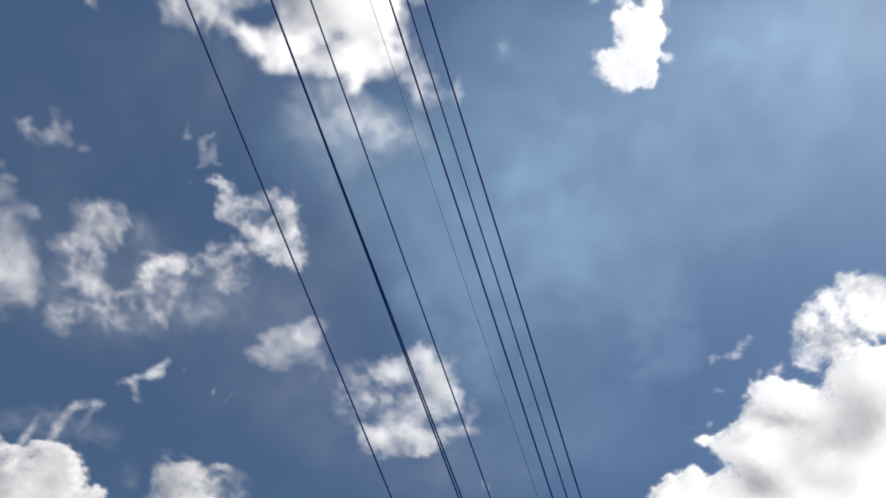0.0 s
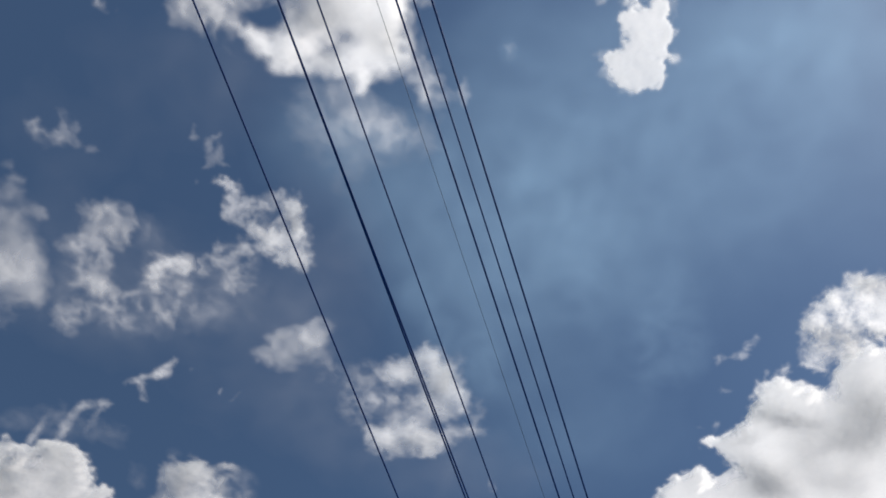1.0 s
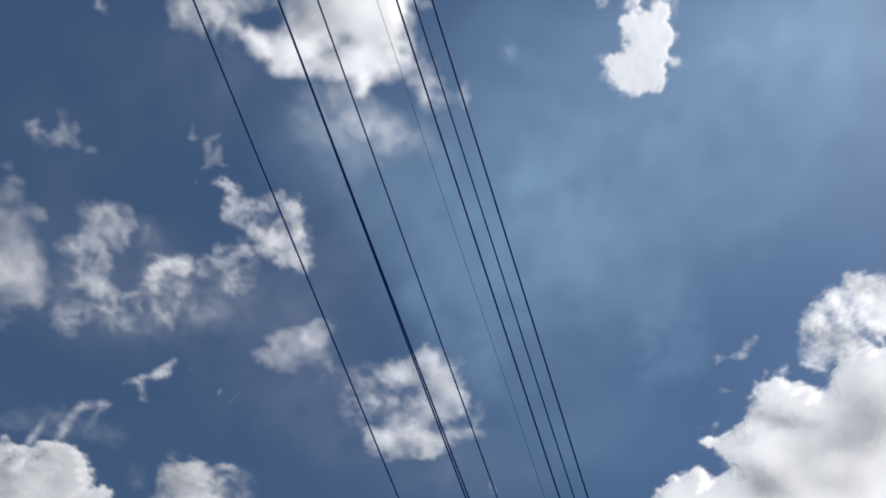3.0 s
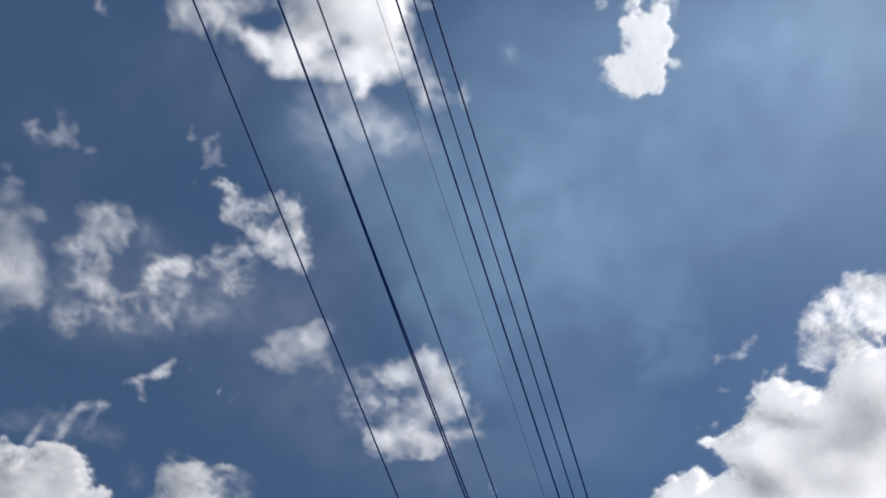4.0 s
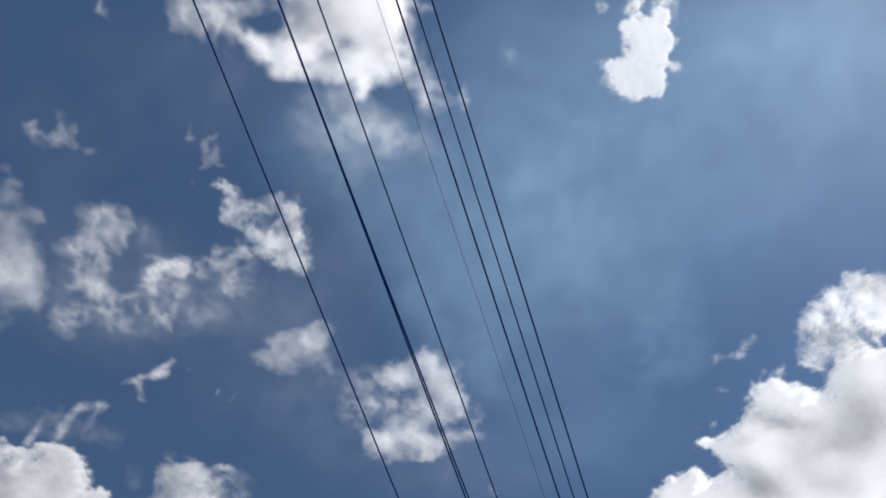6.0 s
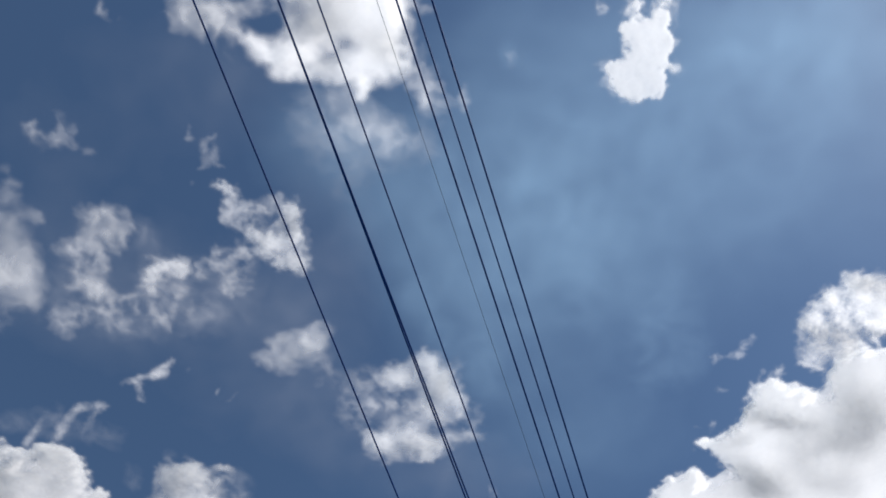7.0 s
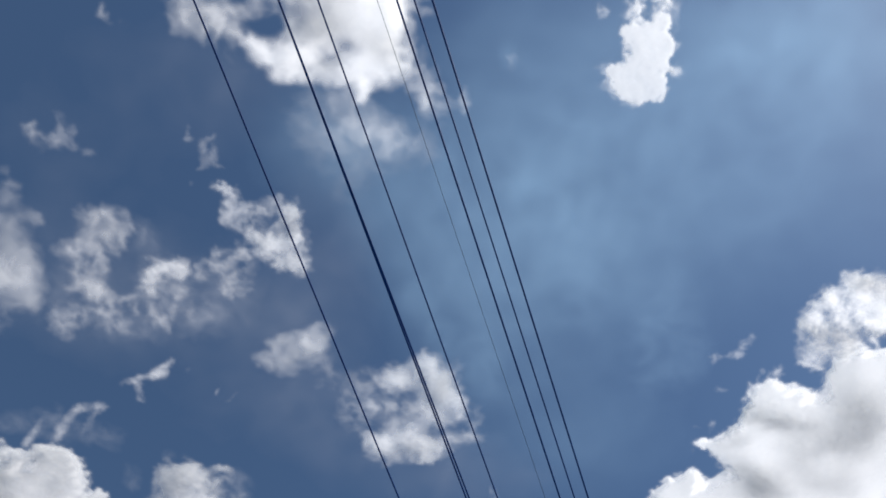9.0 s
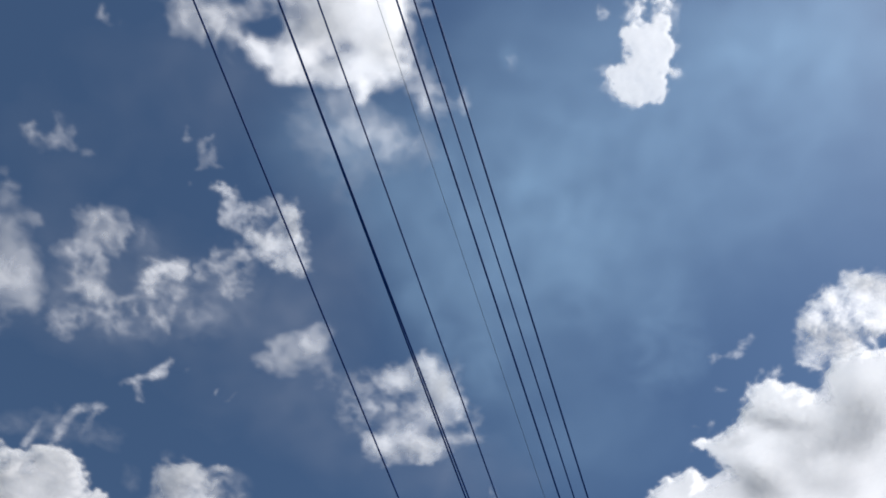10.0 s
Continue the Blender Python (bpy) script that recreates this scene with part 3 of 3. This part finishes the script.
edge_cloud = cloud("cloud", "soft grey-white cloud with frayed rim", "cloud", (-802.8, 458.0, 1300), [
    (-17, 47, 48, 37, 178, 0.51), (13, 56, 33, 25, 114, 0.37), (-22, 4, 49, 29, 174, 0.45), (32, 0, 23, 18, 118, 0.26), (3, -62, 30, 23, 162, 0.34),
    (54, -77, 20, 12, 12, 0.25), (7, -115, 21, 15, 169, 0.22), (22, -138, 20, 9, 177, 0.22), (-9, -31, 36, 20, 175, 0.31), (24, 91, 22, 15, 35, 0.25),
    (-17, 103, 37, 14, 178, 0.20), (-96, 13, 127, 64, 106, 0.50), (-36, 143, 25, 20, 153, 0.12), (16, -163, 16, 9, 175, 0.17), (27, 129, 22, 16, 167, 0.06),
    (4, -91, 15, 8, 174, -0.30),
], seed=97, soft=1.0, edge=0.04, rough=0.3, grain=0.2, thick=22.0, shade=0.2, even_shade=0.25)
DRIFT[edge_cloud.name] = (-1.4, 1.3)

thin_wisp = cloud("cloud", "thin wisp of faint white cloud", "cloud", (-716.9, 246.2, 1350), [
    (-43, -17, 17, 9, 31, 0.21), (-16, 0, 30, 14, 8, 0.22), (16, -19, 24, 9, 110, 0.22), (15, 0, 21, 14, 171, 0.16), (38, -17, 19, 8, 101, 0.12),
    (67, 27, 15, 9, 12, 0.17), (-12, 23, 29, 13, 178, 0.09), (41, 15, 21, 10, 177, 0.09), (14, -46, 15, 10, 171, 0.09), (-87, 61, 23, 11, 177, 0.06),
    (-32, -28, 11, 5, 159, 0.19),
], seed=103, soft=1.0, edge=0.02, rough=0.35, grain=0.4, warp=4.0, thick=8.0, shade=0.5, fine=0.7, even_shade=0.05)
DRIFT[thin_wisp.name] = (-1.041, 0.696)

hooked_wisp = cloud("cloud", "hooked thread of thin white cloud", "cloud", (-447.0, 282.0, 1350), [
    (-22, -50, 15, 5, 105, 0.22), (-19, -35, 10, 5, 8, 0.21), (19, -36, 16, 5, 146, 0.22), (2, -16, 17, 7, 87, 0.22), (24, -6, 21, 8, 92, 0.19),
    (12, 5, 15, 8, 150, 0.20), (-4, 20, 13, 5, 169, 0.16), (32, 16, 12, 4, 10, 0.14), (-24, 48, 10, 6, 8, 0.11), (-27, 59, 10, 6, 101, 0.09),
    (7, -3, 27, 24, 133, 0.07),
], seed=109, soft=1.0, edge=0.03, rough=0.15, grain=0.2, warp=3.0, curl=1.2, fine=0.4, thick=6.0, shade=0.3, grid=1.5, even_shade=0.0)
DRIFT[hooked_wisp.name] = (-1.548, 0.353)

corner_cloud = cloud("cloud", "bright white cumulus with flat shaded middle", "cloud", (-769.7, 879.6, 1200), [
    (-21, -13, 96, 48, 176, 0.81), (38, -30, 40, 33, 123, 0.79), (-10, -61, 40, 16, 169, 0.66), (38, -55, 27, 20, 5, 0.75), (58, 34, 35, 24, 107, 0.79),
    (-44, 52, 123, 52, 178, 0.84), (54, -9, 29, 15, 103, 0.79), (-71, -67, 26, 15, 106, 0.53), (103, 37, 15, 13, 135, 0.70), (18, 9, 54, 45, 141, 0.84),
    (-83, 14, 55, 45, 128, 0.79), (-161, 32, 94, 74, 155, 0.84), (-11, -32, 23, 16, 15, -0.42), (-71, -35, 20, 16, 159, -0.48), (81, 58, 33, 18, 176, 0.70),
], seed=113, soft=0.6, edge=0.16, firm=1.6, rough=0.8, grain=0.7, warp=4.0, curl=4.0, fine=0.7, thick=30.0, shade=0.15, even_shade=0.32, opacity=0.88, shade_lobes=[
    (-12, -30, 23, 18, 2, 0.35), (-71, -26, 23, 19, 147, 0.30), (-73, 32, 44, 26, 174, 0.15),
])
DRIFT[corner_cloud.name] = (-1.6, 1.25)

streak_cloud = cloud("cloud", "slanting streaks of thin white cloud", "cloud", (-774.7, 817.4, 1300), [
    (-62, 26, 33, 7, 128, 0.29), (-76, 42, 16, 8, 137, 0.24), (18, -11, 38, 10, 133, 0.29), (39, -29, 15, 8, 153, 0.22), (-7, 26, 25, 8, 123, 0.28),
    (90, -37, 15, 9, 175, 0.28), (69, -19, 30, 9, 123, 0.25), (58, -37, 19, 9, 166, 0.17), (-35, -11, 15, 8, 153, 0.12), (40, 23, 35, 21, 175, 0.08),
    (-30, 31, 35, 19, 176, 0.10), (-105, -2, 18, 8, 178, 0.08),
], seed=127, soft=1.0, edge=0.03, rough=0.2, grain=0.3, warp=3.0, curl=1.5, fine=0.5, thick=8.0, shade=0.5, grid=1.5, even_shade=0.1)
DRIFT[streak_cloud.name] = (-1.42, 0.878)

cloud("haze", "faint haze trailing round the streaks", "", (-789.3, 831.8, 1310), [
    (49, 12, 58, 37, 174, 0.07), (-49, -6, 58, 34, 174, 0.06), (-103, -6, 35, 18, 176, 0.06), (-1, -30, 46, 26, 175, 0.04), (105, 30, 47, 32, 173, 0.04),
], seed=129, soft=1.0, edge=0.0, rough=0.35, grain=0.35, warp=5.0, curl=3.0, fine=0.9, thick=6.0, shade=0.5, grid=2.6, whole=streak_cloud)

torn_shred = cloud("cloud", "torn shred of white cloud with pointed tip", "cloud", (-541.6, 731.6, 1300), [
    (-8, -41, 27, 8, 137, 0.40), (-21, -31, 19, 11, 154, 0.33), (-8, -24, 10, 8, 106, 0.26), (-51, -20, 25, 6, 171, 0.28), (-68, -8, 11, 9, 168, 0.28),
    (-64, 12, 25, 9, 92, 0.26), (-65, 37, 12, 10, 116, 0.09), (-89, -6, 23, 9, 167, 0.16), (38, -35, 8, 7, 115, 0.16), (91, 13, 8, 3, 113, 0.26),
    (108, 34, 8, 5, 10, 0.17), (124, 22, 14, 3, 134, 0.18), (66, 17, 16, 10, 176, 0.04), (-53, 30, 14, 6, 178, 0.07),
], seed=131, soft=1.0, edge=0.03, rough=0.22, grain=0.3, warp=3.0, curl=1.4, fine=0.4, thick=8.0, shade=0.3, grid=1.5)
DRIFT[torn_shred.name] = (-1.012, 0.14)

low_cloud = cloud("cloud", "low white cumulus puff with thin side arm", "cloud", (-490.9, 883.5, 1200), [
    (-9, 15, 53, 41, 106, 0.77), (-18, -19, 33, 20, 176, 0.69), (11, -32, 15, 13, 167, 0.60), (65, -29, 19, 9, 172, 0.62), (36, -3, 26, 21, 28, 0.57),
    (47, 43, 32, 28, 115, 0.52), (-42, -1, 34, 19, 100, 0.60), (-9, 71, 80, 40, 178, 0.79), (99, 25, 24, 17, 101, 0.17), (-109, -19, 23, 15, 103, 0.12),
    (-109, 9, 18, 11, 102, 0.10), (78, -11, 18, 15, 107, 0.21), (-41, -49, 13, 8, 103, 0.17),
], seed=137, soft=0.95, edge=0.08, firm=1.3, rough=0.55, grain=0.4, warp=4.0, fine=0.7, thick=28.0, shade=0.2, even_shade=0.42)
DRIFT[low_cloud.name] = (-1.52, 0.577)

cloud("haze", "faint haze beside the low puff", "", (-509.5, 881.6, 1210), [
    (115, 32, 34, 26, 102, 0.10), (-94, -7, 26, 19, 107, 0.07), (-93, 21, 19, 15, 112, 0.06), (-21, -48, 22, 17, 167, 0.05), (93, 2, 27, 25, 141, 0.08),
], seed=139, soft=1.0, edge=0.0, rough=0.35, grain=0.35, warp=4.0, curl=3.0, fine=0.8, thick=6.0, shade=0.5, grid=2.6, whole=low_cloud)

right_shreds = cloud("cloud", "scattered shreds of thin cloud beside a bank", "cloud", (562.0, 728.0, 1300), [
    (23, -84, 24, 10, 118, 0.25), (19, -62, 11, 10, 22, 0.18), (-29, -55, 13, 10, 72, 0.22), (-5, -62, 20, 6, 172, 0.16), (-14, 11, 11, 9, 11, 0.17),
    (2, 14, 11, 5, 2, 0.10), (-17, 89, 9, 7, 75, 0.26), (-45, 97, 17, 5, 12, 0.10), (-25, 70, 7, 5, 9, 0.12), (68, -27, 9, 7, 17, 0.14),
    (-18, 110, 9, 8, 17, 0.13), (42, -101, 7, 4, 78, 0.12),
], seed=149, soft=1.0, edge=0.02, rough=0.4, grain=0.4, warp=3.0, curl=2.0, fine=0.4, thick=6.0, shade=0.2, grid=1.5)
DRIFT[right_shreds.name] = (-1.282, -0.281)

# partly a veil; its broad lobes are added to brighten the sky sunward
wide_veil = cloud("cloud", "very thin wide veil of milky blue cloud, spread to brighten the sky", "cloud", (306.5, 408.7, 1500), [
    (-91, -89, 298, 196, 78, 0.16), (177, -89, 304, 211, 6, 0.15), (421, -238, 276, 207, 13, 0.16), (460, 7, 239, 134, 4, 0.04), (30, 146, 258, 195, 5, 0.14),
    (-214, 186, 291, 124, 71, 0.12), (-73, 586, 240, 185, 4, 0.07), (-361, 146, 206, 111, 73, 0.12), (262, -335, 287, 95, 1, 0.16), (-201, -314, 122, 117, 17, 0.04),
    (-417, -89, 131, 127, 120, 0.11), (-566, -136, 119, 112, 134, 0.12), (461, -335, 156, 95, 6, 0.12), (111, 555, 160, 136, 12, 0.06),
], seed=163, soft=1.0, edge=0.0, rough=0.1, grain=0.1, warp=18.0, curl=0.0, fine=3.0, thick=10.0, shade=0.1, grid=6.0, bluish=True)
DRIFT[wide_veil.name] = (-0.194, 1.107)

milky_wisp = cloud("cloud", "faint bluish wisp across a milky veil", "cloud", (200.2, 506.6, 1480), [
    (-92, 3, 114, 41, 81, 0.09), (-183, -132, 107, 30, 76, 0.10), (-31, -132, 72, 46, 86, 0.10), (86, 80, 118, 61, 85, 0.10), (288, 160, 96, 73, 76, 0.10),
    (-118, 270, 112, 51, 72, 0.10), (-72, -394, 28, 22, 86, 0.08), (53, -283, 90, 67, 4, 0.08), (-231, 160, 106, 50, 68, 0.10), (299, 270, 102, 84, 12, 0.08),
], seed=167, soft=1.0, edge=0.0, rough=0.3, grain=0.3, warp=10.0, curl=3.0, fine=1.8, thick=8.0, shade=0.1, grid=3.5, bluish=True)
DRIFT[milky_wisp.name] = (-0.232, 1.107)

smoky_veil = cloud("cloud", "dim smoky veil of thin grey cloud", "cloud", (-407.7, 591.0, 1420), [
    (-371, -28, 224, 149, 172, 0.07), (-167, 23, 201, 115, 177, 0.07), (-347, -310, 221, 121, 176, 0.04), (129, 209, 160, 152, 43, 0.06), (322, 381, 203, 133, 179, 0.06),
    (-209, -501, 273, 101, 179, 0.03), (14, -418, 172, 126, 174, 0.05), (45, 23, 142, 115, 172, 0.05), (501, 456, 167, 91, 0, 0.06), (182, -126, 165, 105, 76, 0.07),
    (-100, 293, 250, 128, 178, 0.03),
], seed=191, soft=1.0, edge=0.0, rough=0.1, grain=0.15, warp=16.0, curl=0.0, fine=2.6, thick=10.0, shade=1.0, grid=5.0)
DRIFT[smoky_veil.name] = (-0.904, 1.143)

faint_specks = cloud("cloud", "small faint flecks of thin white cloud", "cloud", (-132.6, 370.5, 1300), [
    (250, -272, 15, 13, 4, 0.09), (244, -253, 17, 14, 86, 0.08), (238, 610, 17, 11, 100, 0.16), (-435, -345, 15, 13, 71, 0.22), (-407, -345, 15, 8, 102, 0.12),
    (248, 628, 10, 8, 5, 0.12), (-137, -22, 5, 4, 172, 0.12),
], seed=181, soft=1.0, edge=0.02, rough=0.6, grain=0.5, warp=2.0, curl=2.0, fine=0.5, thick=4.0, shade=0.3, grid=1.6)
DRIFT[faint_specks.name] = (0.251, 2.182)


def motions():
    """Every cloud drifts slowly on the wind at its own height; the turret slips back over its bank."""
    for name, (vx, vy) in DRIFT.items():
        ob = bpy.data.objects[name]
        x, y, z = ob.location
        walk(ob, [(t, pose(x + vx * (t - 9), y + vy * (t - 9), z)) for t in (0, 2, 4, 6, 8, 10)])


motions()
